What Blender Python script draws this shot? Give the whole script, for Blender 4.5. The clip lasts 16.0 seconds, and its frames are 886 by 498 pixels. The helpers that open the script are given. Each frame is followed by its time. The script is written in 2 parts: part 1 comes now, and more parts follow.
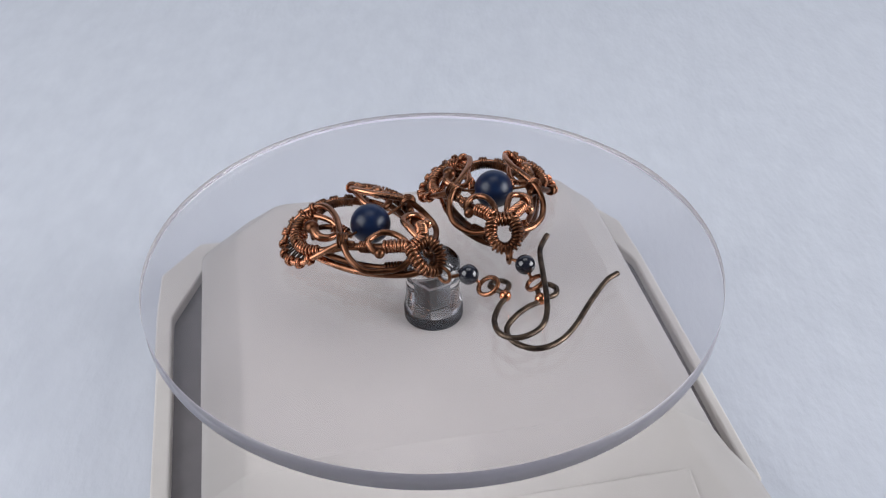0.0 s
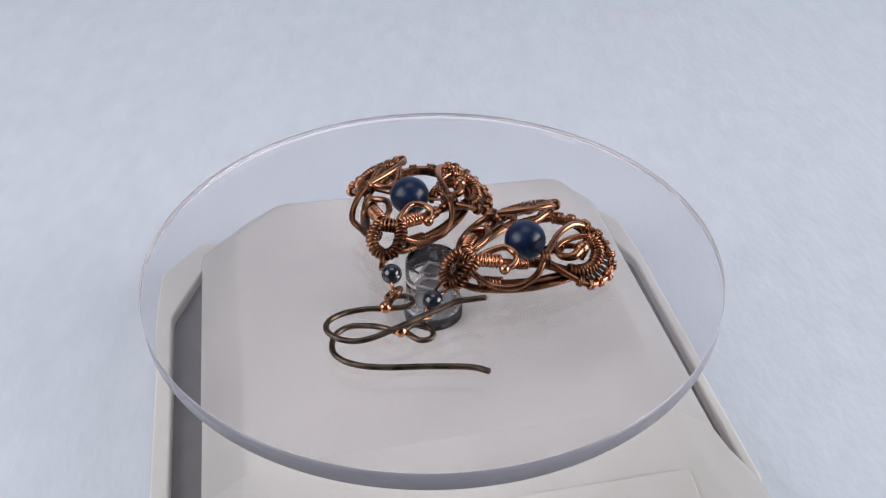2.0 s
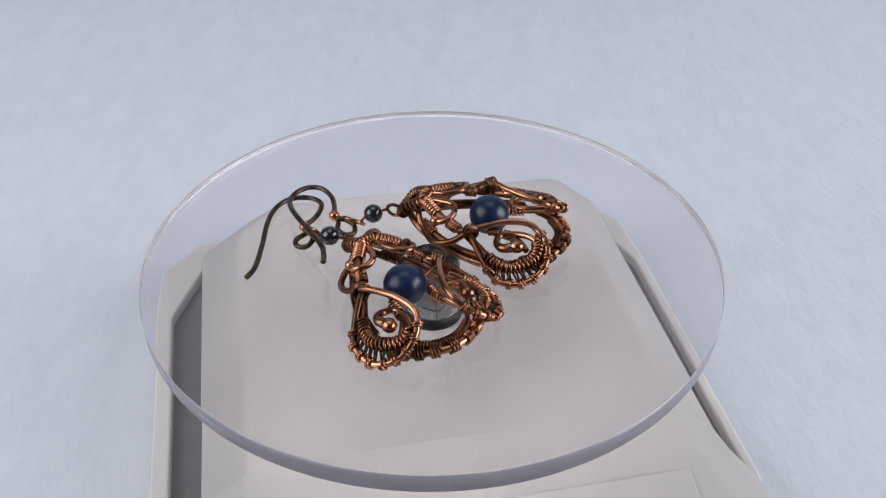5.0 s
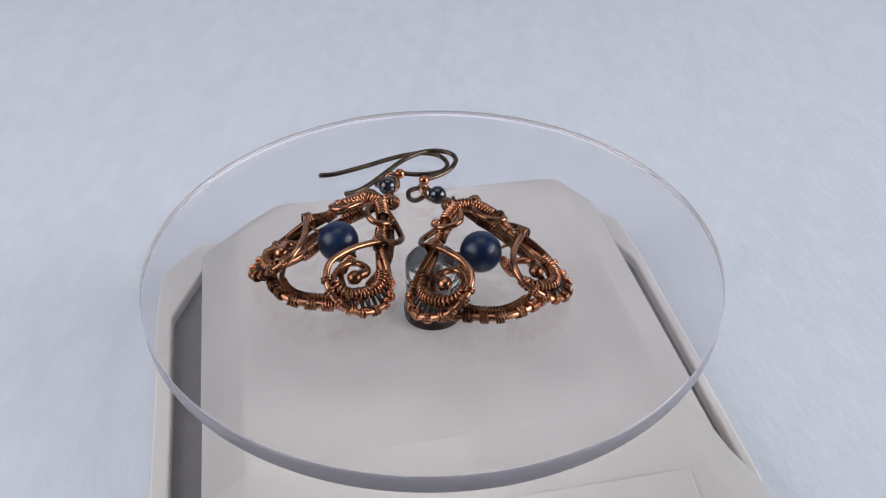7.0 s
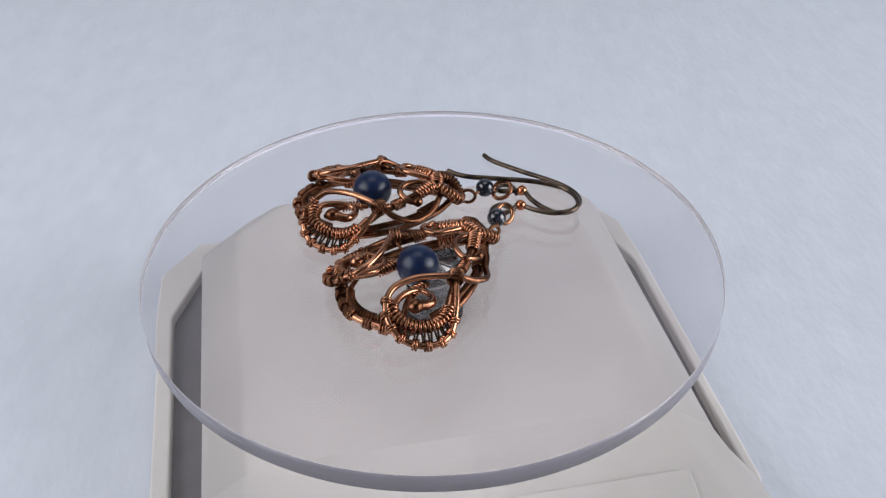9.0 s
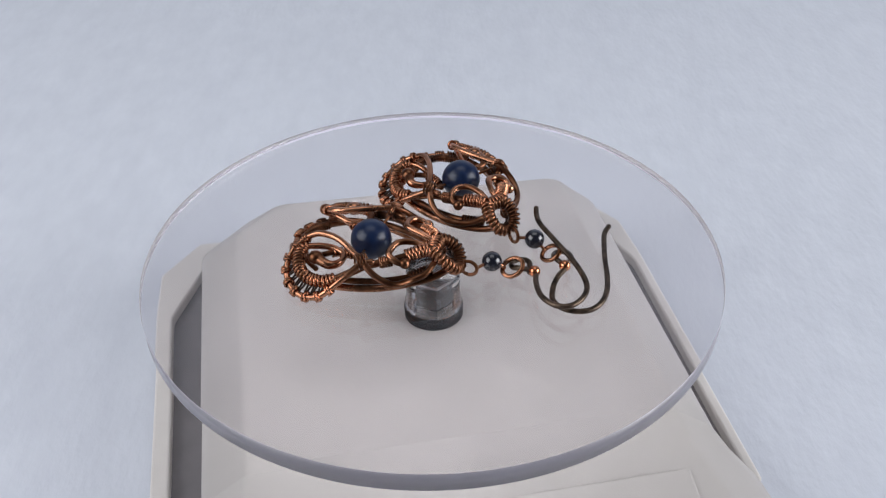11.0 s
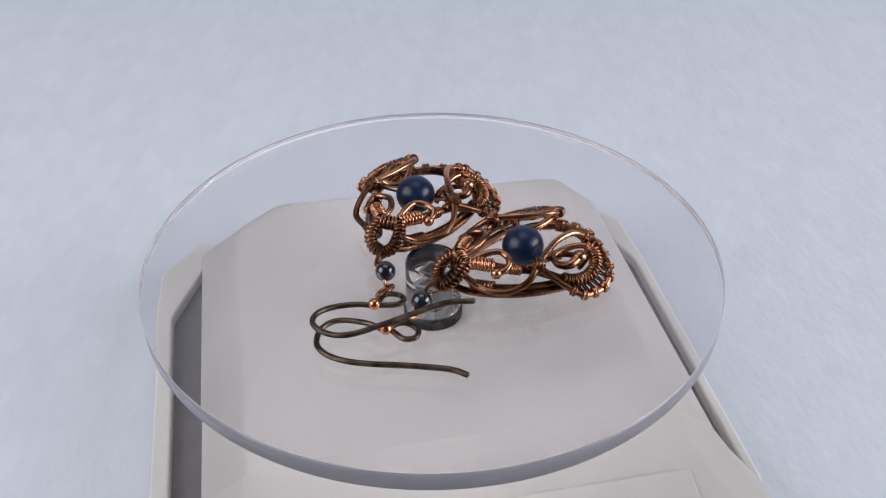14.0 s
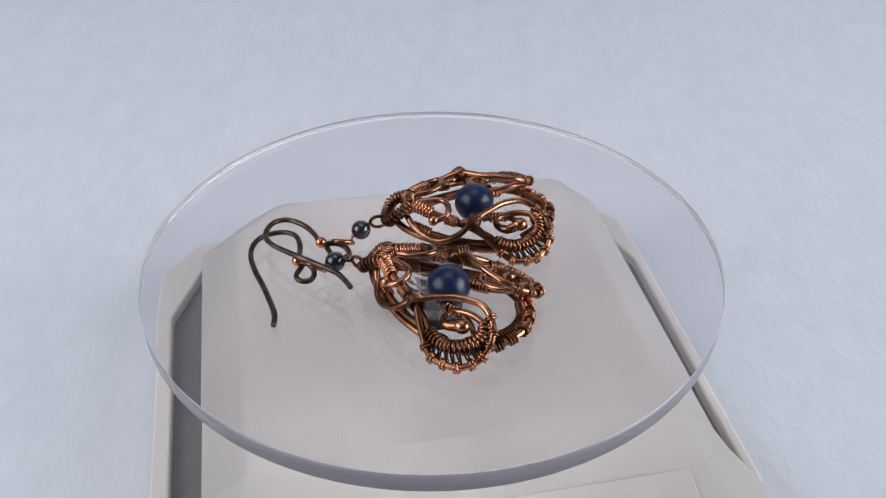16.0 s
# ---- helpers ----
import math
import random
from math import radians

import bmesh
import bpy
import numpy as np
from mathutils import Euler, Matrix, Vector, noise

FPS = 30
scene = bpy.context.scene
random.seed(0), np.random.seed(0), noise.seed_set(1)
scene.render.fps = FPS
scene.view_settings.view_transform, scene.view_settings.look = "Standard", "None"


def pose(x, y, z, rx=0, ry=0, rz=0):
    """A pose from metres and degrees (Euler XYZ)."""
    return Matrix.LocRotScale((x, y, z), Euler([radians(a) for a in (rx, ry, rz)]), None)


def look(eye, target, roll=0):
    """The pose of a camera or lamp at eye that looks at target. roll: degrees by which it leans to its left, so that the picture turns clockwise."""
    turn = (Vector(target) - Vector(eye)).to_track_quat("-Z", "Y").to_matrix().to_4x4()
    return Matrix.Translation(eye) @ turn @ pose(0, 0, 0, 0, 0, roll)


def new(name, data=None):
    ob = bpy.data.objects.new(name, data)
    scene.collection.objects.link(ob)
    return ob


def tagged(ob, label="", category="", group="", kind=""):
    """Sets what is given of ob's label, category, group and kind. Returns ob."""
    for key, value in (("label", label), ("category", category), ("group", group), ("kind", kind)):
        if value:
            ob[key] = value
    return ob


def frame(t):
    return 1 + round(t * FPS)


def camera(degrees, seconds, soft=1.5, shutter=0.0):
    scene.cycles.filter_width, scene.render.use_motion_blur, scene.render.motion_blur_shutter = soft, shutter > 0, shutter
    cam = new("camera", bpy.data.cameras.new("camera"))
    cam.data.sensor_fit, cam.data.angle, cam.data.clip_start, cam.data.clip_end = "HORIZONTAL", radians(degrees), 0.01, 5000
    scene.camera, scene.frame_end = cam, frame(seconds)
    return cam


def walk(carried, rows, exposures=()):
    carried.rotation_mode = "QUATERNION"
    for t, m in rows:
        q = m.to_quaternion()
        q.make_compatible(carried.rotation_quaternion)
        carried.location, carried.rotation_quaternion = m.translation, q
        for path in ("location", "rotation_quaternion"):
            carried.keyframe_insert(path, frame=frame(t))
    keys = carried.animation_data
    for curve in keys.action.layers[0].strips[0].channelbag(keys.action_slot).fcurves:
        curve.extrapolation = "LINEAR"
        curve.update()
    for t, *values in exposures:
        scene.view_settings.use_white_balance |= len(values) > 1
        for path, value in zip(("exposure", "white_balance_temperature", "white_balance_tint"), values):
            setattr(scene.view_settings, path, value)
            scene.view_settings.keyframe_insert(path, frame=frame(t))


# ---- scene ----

# camera on a fixed stand
cam = camera(48.98, 16.0, soft=1.2)
STAND = look((0.00004, -0.12051, 0.09088), (0.00166, -0.00036, 0.00058), -0.56)
walk(cam, [(0.0, STAND), (16.0, STAND)], [(0.0, 0.01), (0.5, 0.09), (2.5, 0.08), (3.5, 0.03), (4.0, 0.01), (16.0, 0.01)])

# ---------------------------------------------------------------- light
world = bpy.data.worlds.new("room")
world.use_nodes = True
world.node_tree.nodes["Background"].inputs["Color"].default_value = (0.80, 0.88, 1.0, 1)
world.node_tree.nodes["Background"].inputs["Strength"].default_value = 0.1
scene.world = world


def softbox(name, eye, target, size, watts, colour):
    data = bpy.data.lights.new(name, "AREA")
    data.shape, data.size, data.size_y = "RECTANGLE", size[0], size[1]
    data.energy, data.color = watts, colour
    ob = new(name, data)
    ob.matrix_world = look(eye, target)
    return ob


softbox("softbox_lamp", (-0.44, -0.16, 0.28), (0, 0, 0), (0.46, 0.42), 2.3, (0.97, 0.98, 1.0))
softbox("softbox_lamp", (0.70, -0.16, 0.245), (0, 0, 0), (0.55, 0.44), 5.7, (0.97, 0.98, 1.0))
softbox("softbox_lamp", (0.0, 0.10, 0.62), (0, 0.05, 0), (0.46, 0.36), 0.80, (0.97, 0.98, 1.0))

# ---------------------------------------------------------------- materials


def material(name, colour, roughness=0.5, metallic=0.0, second=None, scale=200.0, detail=4.0, bump=0.0, bump_scale=2000.0,
             rough_vary=0.0, ior=1.45, coat=0.0, transmission=0.0, stretch=(1, 1, 1), edge=(0.4, 0.65), specular=0.5):
    mat = bpy.data.materials.new(name)
    mat.use_nodes = True
    nt = mat.node_tree
    b = nt.nodes["Principled BSDF"]
    b.inputs["Base Color"].default_value = (*colour, 1)
    b.inputs["Roughness"].default_value = roughness
    b.inputs["Metallic"].default_value = metallic
    b.inputs["IOR"].default_value = ior
    b.inputs["Coat Weight"].default_value = coat
    b.inputs["Coat Roughness"].default_value = 0.08
    b.inputs["Transmission Weight"].default_value = transmission
    b.inputs["Specular IOR Level"].default_value = specular
    co = nt.nodes.new("ShaderNodeTexCoord")
    mp = nt.nodes.new("ShaderNodeMapping")
    mp.inputs["Scale"].default_value = stretch
    nt.links.new(co.outputs["Object"], mp.inputs["Vector"])
    if second is not None or rough_vary:
        n = nt.nodes.new("ShaderNodeTexNoise")
        n.inputs["Scale"].default_value, n.inputs["Detail"].default_value = scale, detail
        nt.links.new(mp.outputs["Vector"], n.inputs["Vector"])
        r = nt.nodes.new("ShaderNodeMapRange")
        r.inputs["From Min"].default_value, r.inputs["From Max"].default_value = edge
        nt.links.new(n.outputs["Fac"], r.inputs["Value"])
        if second is not None:
            mix = nt.nodes.new("ShaderNodeMix")
            mix.data_type = "RGBA"
            mix.inputs[6].default_value, mix.inputs[7].default_value = (*colour, 1), (*second, 1)
            nt.links.new(r.outputs["Result"], mix.inputs[0])
            nt.links.new(mix.outputs[2], b.inputs["Base Color"])
        if rough_vary:
            r2 = nt.nodes.new("ShaderNodeMapRange")
            r2.inputs["To Min"].default_value, r2.inputs["To Max"].default_value = roughness - rough_vary, roughness + rough_vary
            nt.links.new(n.outputs["Fac"], r2.inputs["Value"])
            nt.links.new(r2.outputs["Result"], b.inputs["Roughness"])
    if bump:
        n2 = nt.nodes.new("ShaderNodeTexNoise")
        n2.inputs["Scale"].default_value, n2.inputs["Detail"].default_value = bump_scale, 5.0
        nt.links.new(mp.outputs["Vector"], n2.inputs["Vector"])
        bp = nt.nodes.new("ShaderNodeBump")
        bp.inputs["Strength"].default_value, bp.inputs["Distance"].default_value = bump, 0.0003
        nt.links.new(n2.outputs["Fac"], bp.inputs["Height"])
        nt.links.new(bp.outputs["Normal"], b.inputs["Normal"])
    return mat


COPPER = material("antiqued copper", (0.63, 0.30, 0.178), 0.27, 1.0, (0.11, 0.045, 0.023), 130, 5, 0.06, 3000, 0.07, edge=(0.34, 0.62))
COPPER_DARK = material("dark patinated copper", (0.23, 0.097, 0.050), 0.34, 1.0, (0.042, 0.018, 0.011), 260, 5, 0.2, 3000, 0.08)
COPPER_FINE = material("fine binding copper", (0.60, 0.275, 0.158), 0.27, 1.0, (0.085, 0.034, 0.018), 150, 5, 0.08, 3000, 0.07, edge=(0.34, 0.62))
COPPER_BRIGHT = material("polished copper", (0.70, 0.29, 0.15), 0.25, 1.0, (0.48, 0.17, 0.085), 500, 3)
BRONZE = material("oxidised bronze", (0.135, 0.098, 0.074), 0.36, 1.0, (0.048, 0.037, 0.031), 500, 4, 0.2, 3000, 0.08)
LAPIS = material("dyed lapis", (0.003, 0.009, 0.036), 0.33, 0.0, (0.006, 0.019, 0.062), 450, 6, 0.06, 1500, 0.04, 1.5, specular=0.4)
HEMATITE = material("dark blue stone", (0.008, 0.009, 0.016), 0.17, 0.1, (0.022, 0.024, 0.038), 900, 5, 0.05, 2000, 0.04, 1.7, 0.15)
WEAVE = material("blackened fine wire", (0.03, 0.02, 0.016), 0.45, 0.8)
# tint holds the plate's own light loss and its switched-off shadow
SHADE_ACRYLIC = material("clear acrylic", (0.925, 0.91, 0.92), 0.0, 0.0, ior=1.49, transmission=1.0)
CLEAR = material("clear spindle acrylic", (0.985, 0.985, 0.99), 0.0, 0.0, ior=1.49, transmission=1.0)
# clear edge coloured pale lavender for the paper light refracted through it
GLOW_EDGE = material("acrylic edge with painted paper light", (0.89, 0.86, 1.0), 0.32, 0.0, ior=1.49, transmission=0.77)
PLASTIC = material("white plastic", (0.43, 0.406, 0.399), 0.45, 0.0, (0.405, 0.382, 0.374), 60, 5, 0.08, 4000, 0.04)
PLASTIC_RIM = material("cream plastic", (0.66, 0.63, 0.615), 0.45, 0.0, (0.62, 0.59, 0.575), 80, 4, 0.06, 4000, 0.04)
GREY = material("grey panel", (0.19, 0.178, 0.19), 0.4, 0.0, (0.165, 0.155, 0.165), 150, 4, 0.05, 3000, 0.05)
CORE = material("dark grey shaft", (0.06, 0.06, 0.064), 0.25, 0.0, (0.08, 0.08, 0.084), 300, 4, 0.1, 3000)
SHAFT = material("dark rubber", (0.010, 0.010, 0.012), 0.5, 0.0, (0.018, 0.018, 0.021), 300, 4, 0.1, 3000, specular=0.2)
PAPER = material("pale blue paper", (0.655, 0.69, 0.775), 0.85, 0.0, (0.605, 0.638, 0.722), 220, 8, 0.4, 700, edge=(0.30, 0.72), stretch=(1, 0.45, 1))
# kept dark so that the copper reflects dark surroundings
FABRIC = material("dim unseen enclosure", (0.16, 0.155, 0.15), 0.9, 0.0, (0.14, 0.135, 0.13), 3, 4, 0.1, 300)

# ---------------------------------------------------------------- mesh tools, in millimetres
MM = 0.001


def spline(points, step=0.25, closed=False):
    """A smooth even path through the points."""
    p = np.array(points, float)
    n = len(p)
    if closed:
        q = np.vstack([p[-1], p, p[0], p[1]])
    else:
        q = np.vstack([2 * p[0] - p[1], p, 2 * p[-1] - p[-2]])
    out = []
    for i in range(1, n + (1 if closed else 0)):
        a, b, c, d = q[i - 1:i + 3]
        t = np.linspace(0, 1, 24, endpoint=False)[:, None]
        out.append(0.5 * (2 * b + (c - a) * t + (2 * a - 5 * b + 4 * c - d) * t * t + (3 * b - a - 3 * c + d) * t ** 3))
    out = np.vstack(out + [p[:1] if closed else p[-1:]])
    ln = np.concatenate([[0], np.cumsum(np.linalg.norm(np.diff(out, axis=0), axis=1))])
    k = max(3, int(ln[-1] / step) + 1)
    s = np.linspace(0, ln[-1], k)
    return np.stack([np.interp(s, ln, out[:, j]) for j in range(3)], 1)


def frames_along(path, closed=False):
    t = np.gradient(path, axis=0)
    if closed:
        t[0] = t[-1] = path[1] - path[-2]
    t /= np.linalg.norm(t, axis=1)[:, None] + 1e-12
    a = np.cross(t[0], (0, 0, 1))
    if np.linalg.norm(a) < 0.1:
        a = np.cross(t[0], (1, 0, 0))
    n = [a / np.linalg.norm(a)]
    for i in range(1, len(path)):
        v = n[-1] - t[i] * np.dot(n[-1], t[i])
        n.append(v / np.linalg.norm(v))
    n = np.array(n)
    return t, n, np.cross(t, n)


def tube(path, radius, sides=10, closed=False, caps=True):
    """A round wire along the path: (vertices, faces)."""
    t, n, b = frames_along(path, closed)
    r = np.broadcast_to(np.asarray(radius, float), (len(path),))
    ang = np.linspace(0, 2 * np.pi, sides, endpoint=False)
    ring = path[:, None] + r[:, None, None] * (np.cos(ang)[None, :, None] * n[:, None] + np.sin(ang)[None, :, None] * b[:, None])
    v = ring.reshape(-1, 3)
    f = []
    for i in range(len(path) - 1):
        for j in range(sides):
            k = (j + 1) % sides
            f.append((i * sides + j, i * sides + k, (i + 1) * sides + k, (i + 1) * sides + j))
    if caps and not closed:
        m = len(v)
        v = np.vstack([v, path[0] - t[0] * r[0] * 0.6, path[-1] + t[-1] * r[-1] * 0.6])
        last = (len(path) - 1) * sides
        for j in range(sides):
            k = (j + 1) % sides
            f.append((m, k, j))
            f.append((m + 1, last + j, last + k))
    return v, f


def between(path, s0, s1):
    """The stretch of a path from the share s0 to s1 of its length."""
    ln = np.concatenate([[0], np.cumsum(np.linalg.norm(np.diff(path, axis=0), axis=1))])
    n = max(4, int((s1 - s0) * ln[-1] / 0.15))
    s = np.linspace(s0, s1, n) * ln[-1]
    return np.stack([np.interp(s, ln, path[:, j]) for j in range(3)], 1)


def length(path):
    return float(np.linalg.norm(np.diff(path, axis=0), axis=1).sum())


def share(path, point):
    """The share of the path's length at which it passes nearest to the point."""
    ln = np.concatenate([[0], np.cumsum(np.linalg.norm(np.diff(path, axis=0), axis=1))])
    return float(ln[int(np.argmin(np.linalg.norm(path - np.array(point), axis=1)))] / ln[-1])


def helix(path, core, wire, pitch, rng, sides=6, wobble=0.06, reach=None):
    """A fine wire wound round a core that follows the path."""
    ln = length(path)
    turns = max(1.5, ln / pitch)
    n = int(turns * 11)
    s = np.linspace(0, len(path) - 1, n)
    t, nn, bb = frames_along(path)
    at = lambda arr: np.stack([np.interp(s, np.arange(len(path)), arr[:, j]) for j in range(3)], 1)
    ph = np.linspace(0, turns * 2 * np.pi, n) + rng.uniform(0, 6.28)
    ph = ph + wobble * 4 * np.sin(np.linspace(0, turns * 1.3, n) + rng.uniform(0, 6))
    rad = core + wire * (0.95 + wobble * np.sin(ph * 0.37 + rng.uniform(0, 6)))
    c = at(path)
    p = c + rad[:, None] * (np.cos(ph)[:, None] * at(nn) + np.sin(ph)[:, None] * at(bb))
    return tube(p, wire, sides)


def ball(centre, r, segments=20, rings=12, stretch=(1, 1, 1)):
    v, f = [], []
    for i in range(rings + 1):
        a = math.pi * i / rings
        for j in range(segments):
            p = 2 * math.pi * j / segments
            v.append((centre[0] + r * stretch[0] * math.sin(a) * math.cos(p), centre[1] + r * stretch[1] * math.sin(a) * math.sin(p),
                      centre[2] + r * stretch[2] * math.cos(a)))
    for i in range(rings):
        for j in range(segments):
            k = (j + 1) % segments
            f.append((i * segments + j, (i + 1) * segments + j, (i + 1) * segments + k, i * segments + k))
    return np.array(v), f


def lathe(profile, segments=96, ends=True):
    """A body turned about z from (radius, height) pairs, ends on the axis closed."""
    v, f = [], []
    for r, z in profile:
        for j in range(segments):
            a = 2 * math.pi * j / segments
            v.append((r * math.cos(a), r * math.sin(a), z))
    for i in range(len(profile) - 1):
        for j in range(segments):
            k = (j + 1) % segments
            f.append((i * segments + j, i * segments + k, (i + 1) * segments + k, (i + 1) * segments + j))
    if not ends:
        return np.array(v), f
    f.append(tuple(range(segments))[::-1])
    f.append(tuple(range((len(profile) - 1) * segments, len(profile) * segments)))
    return np.array(v), f


def part(name, geo, mat, parent=None, label="", smooth=True, bevel=0.0, weld=False):
    """Links one mesh, given in millimetres, as a part of its parent."""
    me = bpy.data.meshes.new(name)
    me.from_pydata([tuple(x) for x in np.asarray(geo[0]) * MM], [], [tuple(int(i) for i in q) for q in geo[1]])
    bm = bmesh.new()
    bm.from_mesh(me)
    if weld:
        bmesh.ops.remove_doubles(bm, verts=bm.verts, dist=1e-6)
    if bevel:
        bmesh.ops.bevel(bm, geom=[e for e in bm.edges if len(e.link_faces) == 2 and e.calc_face_angle(0) > 0.12],
                        offset=bevel * MM, segments=3, profile=0.5, affect="EDGES", clamp_overlap=True)
    bmesh.ops.recalc_face_normals(bm, faces=bm.faces)
    bm.to_mesh(me)
    bm.free()
    me.materials.append(mat)
    if smooth:
        me.shade_smooth()
    ob = new(name, me)
    if parent is not None:
        ob.parent = parent
    if label:
        tagged(ob, label)
    return ob


def rounded(outline, r, steps=5):
    """The outline with its corners rounded off."""
    p = [Vector(q) for q in outline]
    out = []
    for i, c in enumerate(p):
        a, b = p[i - 1] - c, p[(i + 1) % len(p)] - c
        d = min(r, a.length * 0.45, b.length * 0.45)
        a, b = c + a.normalized() * d, c + b.normalized() * d
        for k in range(steps + 1):
            t = k / steps
            out.append(tuple((1 - t) ** 2 * a + 2 * t * (1 - t) * c + t * t * b))
    return out


def slab(outline, z0, z1, top=None):
    """A prism over an outline of (u, v) pairs; top: another outline for its upper face."""
    n = len(outline)
    top = top or outline
    v = [(x, y, z0) for x, y in outline] + [(x, y, z1) for x, y in top]
    f = [tuple(range(n))[::-1], tuple(range(n, 2 * n))]
    for i in range(n):
        k = (i + 1) % n
        f.append((i, k, n + k, n + i))
    return np.array(v), f


def ring_slab(outer, inner, z0, z1):
    """A flat frame between two outlines of equal count."""
    n = len(outer)
    v = [(x, y, z) for z in (z0, z1) for o in (outer, inner) for x, y in o]
    f = []
    for i in range(n):
        k = (i + 1) % n
        f += [(i, n + i, n + k, k), (2 * n + i, 2 * n + k, 3 * n + k, 3 * n + i), (i, k, 2 * n + k, 2 * n + i), (n + i, 3 * n + i, 3 * n + k, n + k)]
    return np.array(v), f


# ---------------------------------------------------------------- setting
GROUND = -34.0


def backdrop():
    """One sheet of paper that lies flat and then sweeps up behind."""
    prof = [(-600, GROUND)] + [(y, GROUND) for y in range(-500, 421, 40)]
    for i in range(1, 13):
        a = math.radians(90 * i / 12)
        prof.append((420 + 160 * math.sin(a), GROUND + 160 * (1 - math.cos(a))))
    prof.append((580, 760))
    v, f = [], []
    for y, z in prof:
        for x in (-600, -200, 200, 600):
            v.append((x, y, z))
    for i in range(len(prof) - 1):
        for j in range(3):
            f.append((i * 4 + j, i * 4 + j + 1, i * 4 + j + 5, i * 4 + j + 4))
    ob = part("backdrop", (np.array(v), f), PAPER)
    return tagged(ob, "pale blue-white textured paper sweep under the turntable", "backdrop", kind="structure")


def room():
    # unseen closed box, added to give the metal dark reflections
    for name, a, b in (("wall_west", (-1308, -1300, -34.5), (-1300, 1300, 1500)), ("wall_east", (1300, -1300, -34.5), (1308, 1300, 1500)),
                       ("wall_south", (-1300, -1308, -34.5), (1300, -1300, 1500)), ("wall_north", (-1300, 1300, -34.5), (1300, 1308, 1500)),
                       ("floor", (-1308, -1308, -50), (1308, 1308, GROUND - 0.5)), ("ceiling", (-1308, -1308, 1502), (1308, 1308, 1510))):
        o = [(a[0], a[1]), (b[0], a[1]), (b[0], b[1]), (a[0], b[1])]
        ob = part(name, slab(o, a[2], b[2]), FABRIC, smooth=False)
        tagged(ob, "unseen dim side added round the set for dark reflections", name.split("_")[0], kind="structure")


backdrop()
room()

# ---------------------------------------------------------------- turntable base
TOP = -13.8
YAW = 9.7


def mirror(points):
    return points + [(-x, y) for x, y in reversed(points)]


def shape(u, back, cut, cut_left):
    """The body's outline, half as wide as u, with its two rear corners cut."""
    r = rounded([(u, -27.2), (u, back - cut), (u - cut, back - 0.6), (cut_left - u, back + 0.6), (-u, back - cut_left), (-u, -27.2)], 1.8)
    return [(u, -27.2)] + r[6:-6] + [(-u, -27.2)]


def loft(layers):
    """Skin over outlines of equal count at rising heights, closed on top."""
    n = len(layers[0][0])
    v = [(x, y, z) for outline, z in layers for x, y in outline]
    f = []
    for i in range(len(layers) - 1):
        for j in range(n):
            k = (j + 1) % n
            f.append((i * n + j, i * n + k, (i + 1) * n + k, (i + 1) * n + j))
    f.append(tuple(range((len(layers) - 1) * n, len(layers) * n)))
    return np.array(v), f


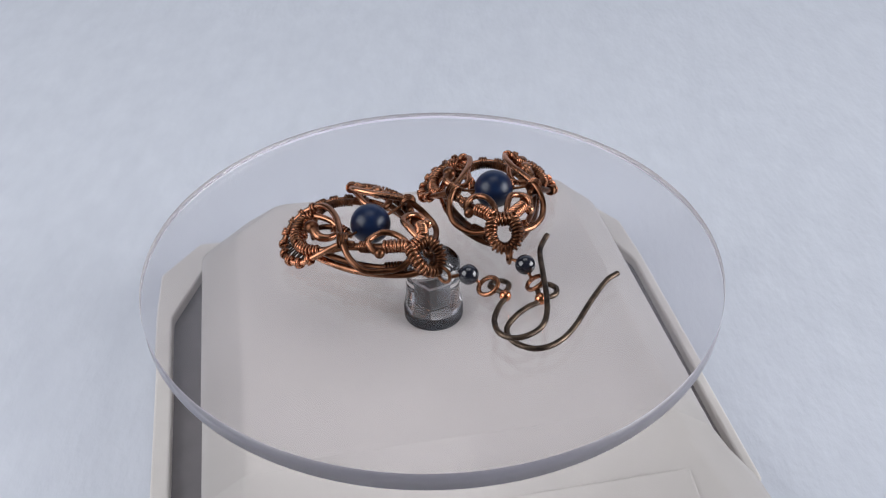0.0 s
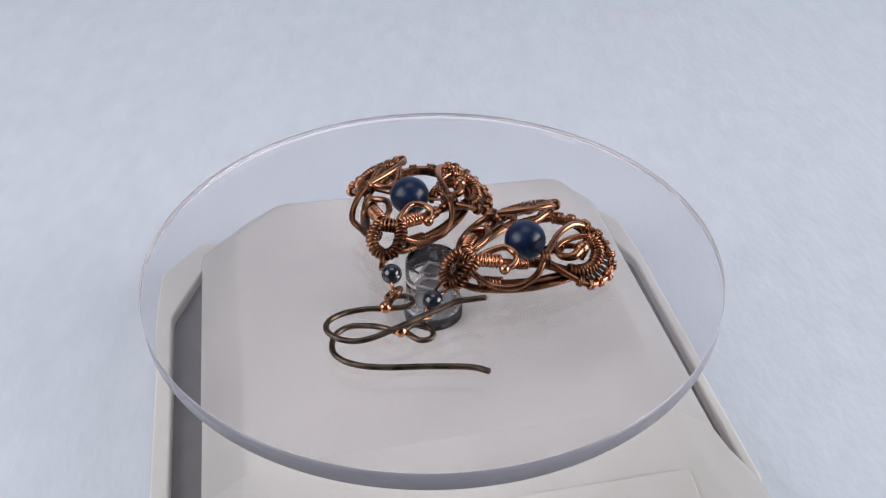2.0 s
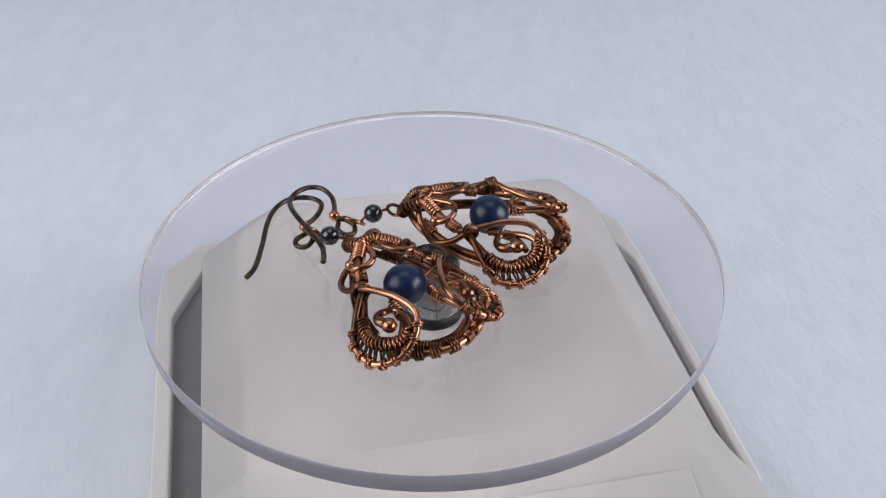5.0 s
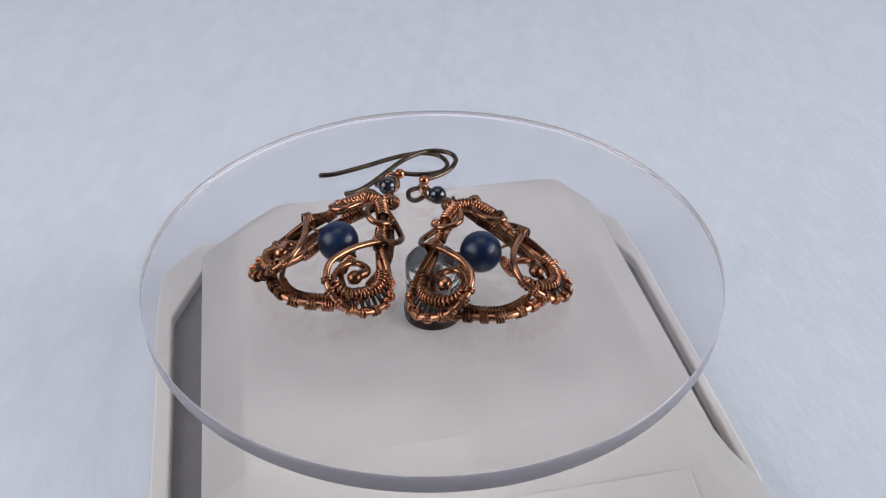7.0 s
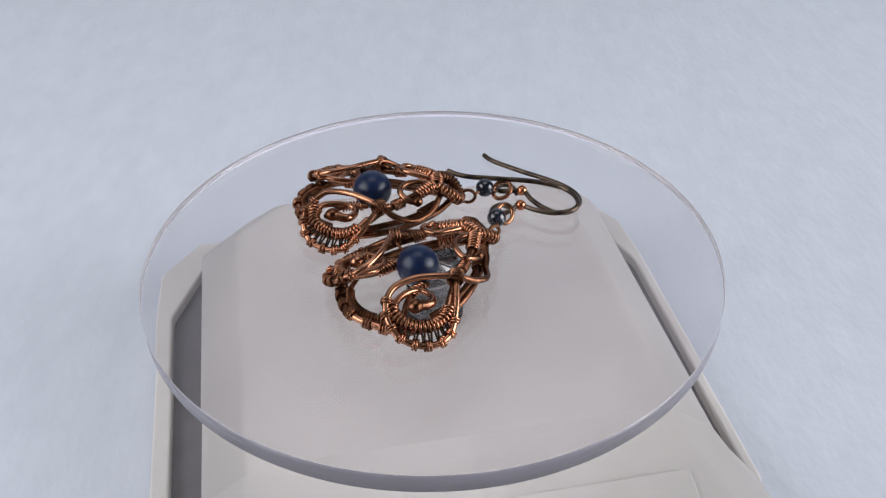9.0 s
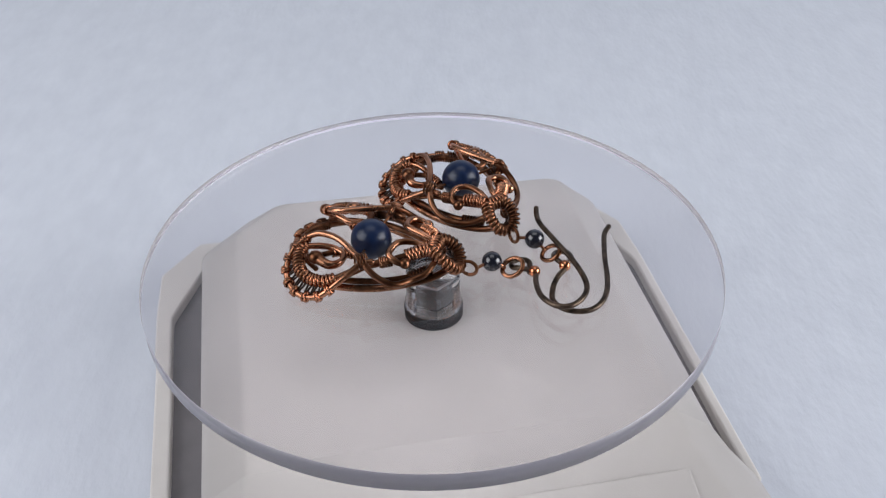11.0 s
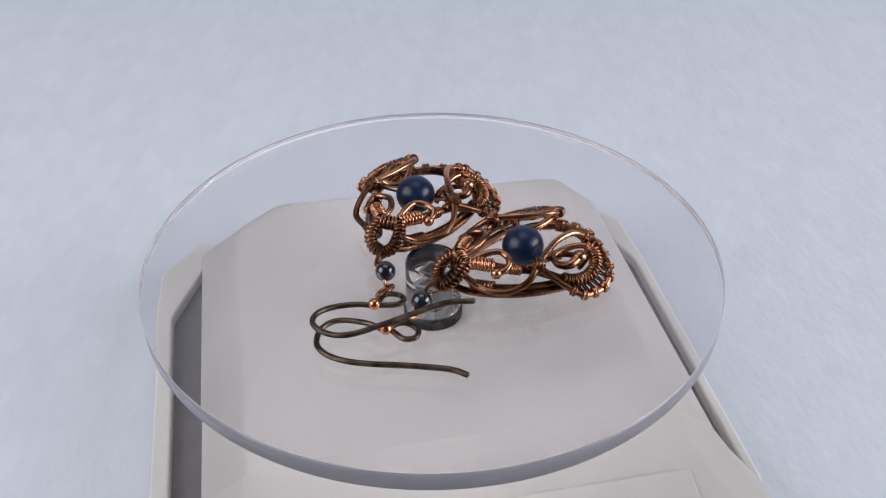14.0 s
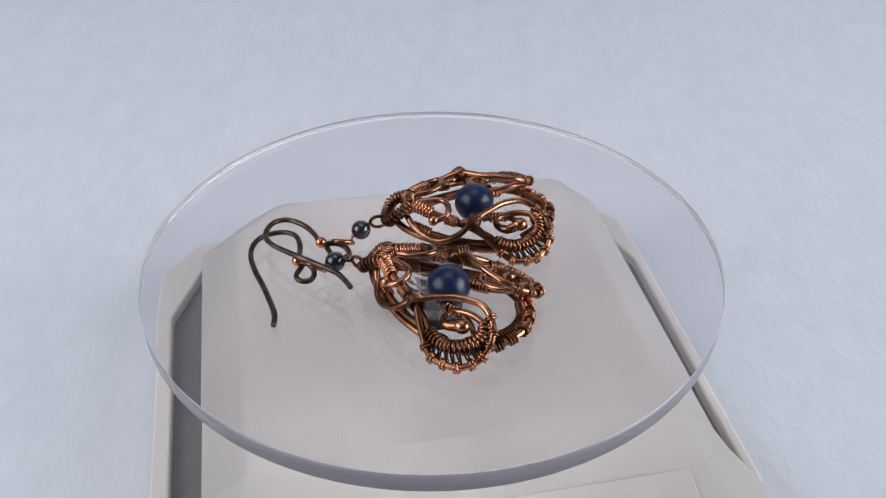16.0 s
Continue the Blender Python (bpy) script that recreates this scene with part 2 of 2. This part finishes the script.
def turntable_base():
    base = new("display_turntable")
    tagged(base, "white plastic wedge-shaped turntable base with grey side panels", "turntable")
    base.matrix_world = pose(0, 0, 0, 0, 0, YAW)
    # foot plate
    foot = mirror([(48, -66), (45.6, -34), (45.4, 33), (38.5, 41.5)])
    part("foot_plate", slab(foot, GROUND, -31.6), PLASTIC_RIM, base, smooth=False, bevel=0.5)
    # raised body: walls, a soft shoulder all round and a flat top
    part("lower_body", slab(shape(38.0, 40.0, 7.5, 10.0), -31.6, -19.4), PLASTIC, base, smooth=False)
    rings = [(38.0, 40.0, -19.4, 7.5), (37.5, 39.5, -18.6, 7.0), (36.8, 38.8, -17.9, 6.4), (35.2, 37.6, -16.75, 5.0), (33.4, 36.4, -15.4, 3.6),
             (31.9, 35.6, -14.35, 2.4), (31.3, 35.3, -13.95, 2.1), (30.7, 35.0, TOP, 2.0), (29.8, 34.4, TOP, 2.0)]
    top = part("top_panel", loft([(shape(u, v, c, c + 3.0 + (z + 19.4) * 0.5), z) for u, v, z, c in rings]), PLASTIC, base)
    top.data.polygons.foreach_set("use_smooth", [q.normal.z < 0.999 and q.normal.y > -0.9 for q in top.data.polygons])
    top.data.set_sharp_from_angle(angle=radians(50))
    # front nose that carries the same soft shoulder on, slopes down and flares out
    edge = [(u, z) for u, v, z, c in rings[:-1]]
    sections = []
    for v, du0, dz0, du1, dz1 in ((-27.2, 0.0, 0.0, 0.0, 0.0), (-29.5, 2.0, -2.4, 0.3, -0.75), (-32.6, 5.8, -6.0, 0.8, -1.7), (-50, 8.5, -8.6, 6.5, -6.9), (-70, 11.0, -11.6, 13.0, -12.9)):
        half = [(edge[0][0] + du0, v, GROUND)]
        for i, (u, z) in enumerate(edge):
            q = i / (len(edge) - 1)
            half.append((u + du0 + (du1 - du0) * q, v, z + dz0 + (dz1 - dz0) * q))
        sections.append([(-x, y, z) for x, y, z in half] + half[::-1])
    n = len(sections[0])
    f = [tuple(range(n))[::-1], tuple(range((len(sections) - 1) * n, len(sections) * n))]
    for i in range(len(sections) - 1):
        for j in range(n - 1):
            f.append((i * n + j, i * n + j + 1, (i + 1) * n + j + 1, (i + 1) * n + j))
    nose = part("front_slope", (np.array([p for sec in sections for p in sec]), f), PLASTIC, base)
    nose.data.set_sharp_from_angle(angle=radians(42))
    tilt = math.atan2(13.2, 44.0)
    o = [(-31, -36), (30, -36), (30, -62), (-31, -62)]
    g = slab(o, 0.0, 0.9)
    vv = g[0].copy()
    vv[:, 2] += TOP + (vv[:, 1] + 26) * math.tan(tilt) + 0.1
    part("label_plate", (vv, g[1]), PLASTIC, base, smooth=False, bevel=0.4)
    for s in (-1, 1):
        g = [(s * 38.3, -30), (s * 44.6, -33), (s * 45.0, 21.5), (s * 38.2, 37)]
        part("side_panel", slab(g, -31.58, -27.2), GREY, base, "dark grey side panel", smooth=False, bevel=0.1)
        w, out = (44.1, 47.0) if s < 0 else (43.0, 44.9)
        r = [(s * (w - 0.5), -33), (s * (out - 0.6), -33), (s * out, 22), (s * (out - 0.5), 33.5), (s * 39.4, 42.2), (s * 34.5, 42.2), (s * 38.4, 34.5), (s * w, 20.8)]
        part("side_rim", slab(r, -31.6, -25.2), PLASTIC_RIM, base, "raised cream rim", smooth=False, bevel=0.45)
    return base


turntable_base()

# ---------------------------------------------------------------- turning disc


def turning_disc():
    disc = new("turning_plate")
    tagged(disc, "round clear acrylic display disc on a short clear spindle", "display disc")
    r = 44.25
    prof = [(r, -3.0), (r, 0.0)]
    pl = part("plate", lathe(prof, 192), SHADE_ACRYLIC, disc, "clear acrylic plate, refracted lavender light painted on its edge", smooth=False)
    prof = [(4.55, TOP + 2.0), (4.55, TOP + 3.1), (4.3, TOP + 3.4), (4.3, -3.6), (3.9, -3.06)]
    sp = part("spindle", lathe(prof, 64), CLEAR, disc, "clear acrylic spindle", smooth=False)
    # the edge faces get the painted lavender light
    pl.data.materials.append(GLOW_EDGE)
    pl.data.polygons.foreach_set("material_index", [int(len(q.vertices) == 4) for q in pl.data.polygons])
    for ob in (pl, sp):
        ob.visible_shadow = False
        ob.data.polygons.foreach_set("use_smooth", [len(q.vertices) == 4 for q in ob.data.polygons])
    q = [(-1.4, -1.4), (1.4, -1.4), (1.4, 1.4), (-1.4, 1.4)]
    part("square_shaft", slab(q, TOP + 2.05, -7.5), CORE, disc, "dark square shaft", smooth=False, bevel=0.15)
    # flat grey frame in place of the bright bevelled edges round the square hole
    q2 = [(-1.6, -1.6), (1.6, -1.6), (1.6, 1.6), (-1.6, 1.6)]
    part("bright_hole_edge", ring_slab(q2, [(x * 0.74, y * 0.74) for x, y in q2], -7.48, -7.3), GREY, disc, "grey frame drawn for the bright edges of the square hole", smooth=False)
    prof = [(4.75, TOP + 0.02), (4.75, TOP + 1.7), (4.5, TOP + 1.98)]
    part("spindle_foot", lathe(prof, 64), SHAFT, disc, "black rubber spindle foot")
    # pale disc added over the black foot so the clear spindle looks brighter
    part("spindle_reflector", lathe([(4.0, TOP + 1.982), (4.0, TOP + 1.996)], 48), PLASTIC_RIM, disc, "added pale disc that brightens the spindle")
    return disc


DISC = turning_disc()

# ---------------------------------------------------------------- earrings, local: x to the ear wire, y across, z up


def earring(k_plus, k_minus, psi, raised, seed, label):
    rng = np.random.default_rng(seed)
    k = (k_plus + k_minus) / 2
    thing = new("earring")
    tagged(thing, label, "earring", "pair of earrings")

    def side(points, s, j=0.12):
        kk = k_plus if s > 0 else k_minus
        return [(x + rng.uniform(-j, j), s * kk * y + rng.uniform(-j, j), z + rng.uniform(-j, j) * 0.6) for x, y, z in points]

    def wrap(path, at, turns, core, parent, wire=0.17, mat=COPPER_FINE):
        ln = length(path)
        h = turns * wire * 2.0 / ln / 2
        st = between(path, max(0, at - h), min(1, at + h))
        part("wire_wrap", helix(st, core, wire, wire * 2.02, rng), mat, parent)

    # stone
    part("stone_bead", ball((-0.1, 0, 4.35), 3.1, 48, 28), LAPIS, thing, "polished dark blue round stone bead")
    pin = spline([(0.6, -5.6 * k, 5.0), (0.1, -3, 4.4), (-0.1, 0, 4.35), (0.1, 3, 4.4), (0.6, 5.6 * k, 5.0)])
    part("bead_wire", tube(pin, 0.22, 8), COPPER_DARK, thing)

    # teardrop base frame
    half = [(12.6, 0.8, 2.6), (10.5, 2.6, 1.7), (7, 4.9, 1.2), (3, 6.7, 0.9), (-1.5, 7.9, 0.8), (-5.5, 8.1, 0.75), (-9.0, 6.6, 1.2), (-11.2, 3.7, 1.8)]
    loop = side(half, 1, 0.08) + [(-12.3, 0, 2.0)] + side(half, -1, 0.08)[::-1]
    ring = spline(loop, 0.3)
    fr = part("base_wire", tube(ring, 0.55, 10), COPPER, thing, "copper teardrop wire")
    for at in (0.385, 0.42, 0.46, 0.50, 0.54, 0.58, 0.615):
        wrap(ring, at + rng.uniform(-0.006, 0.006), 3.2, 0.56, fr, 0.21)
    arc = spline(side([(-6.4, 6.2, 1.7), (-8.8, 4.7, 1.9), (-10.5, 2.4, 2.1)], 1, 0.05) + [(-11.1, 0, 2.2)]
                 + side([(-6.4, 6.2, 1.7), (-8.8, 4.7, 1.9), (-10.5, 2.4, 2.1)], -1, 0.05)[::-1])
    ar = part("bottom_arc", tube(arc, 0.4, 8), COPPER_DARK, thing)
    part("arc_coil", helix(between(arc, 0.2, 0.8), 0.4, 0.17, 0.42, rng), COPPER_DARK, ar)

    for s in (1, -1):
        # the large wing loop, one wire from the top round the wing and back
        pts = [(11.0, 1.2, 4.4), (10.6, 2.3, 3.8), (9.8, 3.7, 3.0), (8.5, 5.3, 2.7), (6.5, 7.2, 3.0), (3.7, 7.7, 4.1), (1.3, 6.7, 5.7), (-1.7, 4.9, 6.2), (-4.2, 3.6, 6.3),
               (-7.0, 3.1, 6.0), (-9.0, 3.9, 5.0), (-10.3, 5.3, 4.0), (-10.5, 7.2, 2.6), (-9.7, 9.3, 1.5), (-8.0, 10.7, 0.8), (-5.9, 11.3, 0.68), (-3.6, 11.0, 1.1),
               (-1.2, 9.2, 3.0), (1.1, 6.8, 4.9), (2.8, 5.7, 5.0)]
        lp = spline(side(pts, s), 0.25)
        lobe = part("wing_loop", tube(lp, 0.49, 10), COPPER, thing)
        f0, f1 = share(lp, side([(-9.0, 3.9, 5.0)], s, 0)[0]), share(lp, side([(-2.4, 10.3, 1.9)], s, 0)[0])
        n = 9
        for i in range(n):
            wrap(lp, f0 + (f1 - f0) * i / (n - 1) + rng.uniform(-0.004, 0.004), 2.1, 0.50, lobe, 0.2)
        cr = side([(1.8, 6.2, 5.35), (1.2, 6.65, 5.4), (0.6, 7.1, 5.4)], s, 0.02)
        part("cross_binding", helix(spline(cr, 0.1), 0.95, 0.18, 0.42, rng), COPPER_FINE, lobe)
        # inner spiral with a dense coil, ending in a drop
        pts = [(-0.4, 7.3, 3.6), (-2.7, 9.0, 2.6), (-5.3, 9.4, 2.4), (-7.5, 8.5, 2.8), (-8.9, 6.8, 3.4), (-8.9, 5.0, 4.0), (-7.2, 3.9, 4.2),
               (-4.9, 3.4, 4.0), (-3.0, 4.0, 3.7), (-2.6, 5.7, 3.6), (-3.9, 7.1, 3.8), (-6.0, 6.6, 4.2)]
        sp = spline(side(pts, s), 0.25)
        rad = np.full(len(sp), 0.5)
        m = int(len(sp) * 0.80)
        rad[m:] = np.linspace(0.5, 0.85, len(sp) - m)
        inner = part("inner_spiral", tube(sp, rad, 10), COPPER, thing)
        part("drop_end", ball(sp[-1], 1.08, 20, 14, (1.1, 1, 0.95)), COPPER, inner, "melted copper drop")
        part("dense_coil", helix(between(sp, 0.08, 0.52), 0.56, 0.25, 0.57, rng, wobble=0.12), COPPER_FINE, inner)
        # open weave between the two
        a, b = between(lp, f0 + 0.25 * (f1 - f0), f1 - 0.05 * (f1 - f0)), between(sp[::-1].copy(), 0.56, 0.88)
        z = []
        m = 20
        for i in range(m):
            q = i / (m - 1)
            src = a if i % 2 else b
            z.append(src[int(q * (len(src) - 1))])
        part("weave_wire", tube(spline(z, 0.3), 0.16, 6), WEAVE, inner)
        # supporting bar behind the bead
        bar = spline(side([(-0.9, 3.2, 3.3), (-3.4, 3.2, 3.4), (-5.6, 4.0, 3.3), (-7.4, 5.4, 2.8)], s))
        br = part("support_bar", tube(bar, 0.45, 8), COPPER_DARK, thing)
        part("bar_coil", helix(between(bar, 0.1, 0.55), 0.45, 0.2, 0.5, rng), COPPER_FINE, br)
        # side bar on the base wire
        sb = spline(side([(10.2, 2.2, 2.7), (7.0, 4.5, 2.2), (3.0, 6.3, 1.9), (-1.2, 7.4, 1.8), (-4.2, 7.6, 1.8)], s, 0.1))
        bar2 = part("side_bar", tube(sb, 0.5, 8), COPPER_DARK, thing)
        part("side_coil", helix(between(sb, 0.0, 0.22), 0.5, 0.22, 0.48, rng), COPPER_FINE, bar2)
        # scroll beside the neck, with a ball end
        pts = [(10.6, 1.1, 5.0), (9.0, 0.95, 5.9), (7.0, 1.2, 6.3), (5.3, 2.0, 6.4), (4.6, 3.4, 6.2), (5.0, 4.7, 5.9), (6.2, 5.3, 5.4), (7.3, 4.9, 5.1)]
        sc = spline(side(pts, s, 0.15), 0.22)
        scr = part("scroll", tube(sc, 0.49, 10), COPPER, thing)
        part("scroll_end", ball(sc[-1], 0.82, 16, 10), COPPER, scr, "small copper ball end")
    # neck: two legs that join in a ring, closely wound
    leg = [(-3.4, 9.2, 2.2), (-1.0, 7.8, 3.1), (1.4, 6.3, 4.1), (3.5, 5.2, 4.6), (5.3, 4.4, 5.0), (7.0, 3.6, 5.5), (8.6, 2.5, 5.8), (9.9, 1.5, 5.8), (11.2, 1.9, 5.4), (12.6, 2.1, 4.5), (13.5, 1.5, 3.3)]
    neck = spline(side(leg, 1, 0.05) + [(13.9, 0, 2.7)] + side(leg, -1, 0.05)[::-1])
    nk = part("neck_wire", tube(neck, 0.6, 10), COPPER_DARK, thing)
    part("neck_coil", helix(between(neck, 0.365, 0.635), 0.55, 0.25, 0.57, rng, wobble=0.1), COPPER_FINE, nk)
    for at in (0.205, 0.795):
        wrap(neck, at, 5, 0.6, nk, 0.18)
    for at in (0.315, 0.685):
        wrap(neck, at, 7, 0.6, nk, 0.25)
    tie = spline([(10.2, -1.3, 5.6), (10.3, 0, 5.7), (10.2, 1.3, 5.6)], 0.1)
    part("neck_tie", helix(tie, 0.75, 0.22, 0.5, rng), COPPER_FINE, nk)

    # the dangle hangs a little askew to the body
    cs, sn = math.cos(radians(psi)), math.sin(radians(psi))

    def askew(p):
        p = np.array(p, float)
        return np.stack([cs * p[:, 0] + sn * p[:, 1], -sn * p[:, 0] + cs * p[:, 1], p[:, 2]], 1)

    # dangle: link, dark bead, loop
    c = np.linspace(0, 2 * np.pi, 25)
    link = np.stack([15.3 + 1.2 * np.cos(c), 0.15 * np.sin(c) + 0.3, 2.5 + 1.1 * np.sin(c)], 1)
    part("top_link", tube(link, 0.28, 8, True), COPPER, thing)
    bead = askew([(18.3, 0, 2.8)])[0]
    rod = spline(np.vstack([[(16.4, 0.5, 2.6)], askew([(18.3, 0, 2.85), (19.6, 0.2, 2.2), (20.2, 0.5, 1.4)])]))
    part("bead_pin", tube(rod, 0.26, 8), COPPER, thing)
    part("small_bead", ball(bead, 1.5, 32, 20), HEMATITE, thing, "small glossy dark blue-black bead")
    c = np.linspace(0, 2 * np.pi, 29)
    link = np.stack([21.3 + 1.5 * np.cos(c), 0.7 + 1.1 * np.sin(c), 1.6 + 1.0 * np.sin(c + 0.5)], 1)
    part("lower_link", tube(askew(link), 0.36, 8, True), COPPER, thing)

    # ear wire: an eye, the ball, a round bend and a long tail; on one earring the tail stands up
    if raised:
        hook = [(23.6, 3.9, 1.0), (22.8, 6.2, 1.2), (21.3, 6.7, 0.9), (20.3, 5.8, 0.8), (20.8, 4.3, 1.1), (22.3, 3.8, 1.6), (24.4, 3.6, 1.7), (25.3, 1.1, 1.7), (26.8, -1.5, 1.7),
                (29.1, -3.1, 1.9), (31.2, -2.8, 2.0), (32.5, -0.9, 2.1), (32.7, 1.6, 2.2), (31.6, 4.0, 2.4), (29.2, 6.8, 2.8), (25.6, 10.3, 3.1), (22.6, 13.3, 3.3),
                (21.4, 15.4, 3.3), (20.8, 17.2, 3.5)]
    else:
        hook = [(23.6, 3.5, 0.6), (22.9, 5.8, 0.55), (21.4, 6.4, 0.55), (20.4, 5.4, 0.6), (20.9, 4.0, 0.9), (22.3, 3.4, 1.3), (24.6, 3.4, 1.15), (25.7, 1.4, 1.0), (27.2, -0.5, 0.8),
                (29.5, -2.1, 0.6), (31.9, -1.7, 0.5), (33.6, 0.5, 0.45), (33.6, 2.9, 0.45), (32.1, 5.4, 0.45), (29.3, 7.8, 0.45), (25.0, 10.6, 0.45), (21.1, 13.4, 0.45),
                (19.7, 14.7, 0.45), (18.7, 16.2, 0.45)]
    hk = spline(hook, 0.22)
    knob = np.array([24.4, 3.5, 0.0])
    ew = part("ear_wire", tube(hk, 0.42, 10), BRONZE, thing, "dark bronze fish-hook ear wire")
    i = int(np.argmin(np.linalg.norm((hk - knob)[:, :2], axis=1)))
    part("wire_ball", ball((knob[0], knob[1], float(hk[i][2]) + 0.1), 0.88, 22, 14), COPPER_BRIGHT, ew, "bright copper ball")
    return thing


EAR_A = earring(1.03, 1.02, -8.0, True, 3, "antiqued copper wire earring with blue bead, ear wire raised")
EAR_B = earring(0.94, 0.99, -7.0, False, 8, "antiqued copper wire earring with blue bead, lying flat")

# ---------------------------------------------------------------- what turns
PLACE_A = pose(-0.00603, -0.00723, 0.0001, 0, 0, 20.6 - 8.0)
PLACE_B = pose(-0.00329, 0.01394, 0.0001, 0, 0, -20.8 - 7.0)
WOBBLE = pose(0, 0, 0, 0.03, -0.35, 0)


def turn(t):
    """The disc's angle in degrees at t seconds: one clockwise round in about 12 s, with a slight unevenness."""
    a = radians(30.5 * t)
    return -57.6 - 30.498 * t - 0.33 * math.cos(a) + 0.41 * math.sin(a)


def motions():
    steps = [i * 0.25 for i in range(65)]
    for thing, place in ((DISC, Matrix.Identity(4)), (EAR_A, PLACE_A), (EAR_B, PLACE_B)):
        walk(thing, [(t, Matrix.Rotation(radians(turn(t)), 4, "Z") @ WOBBLE @ place) for t in steps])


motions()
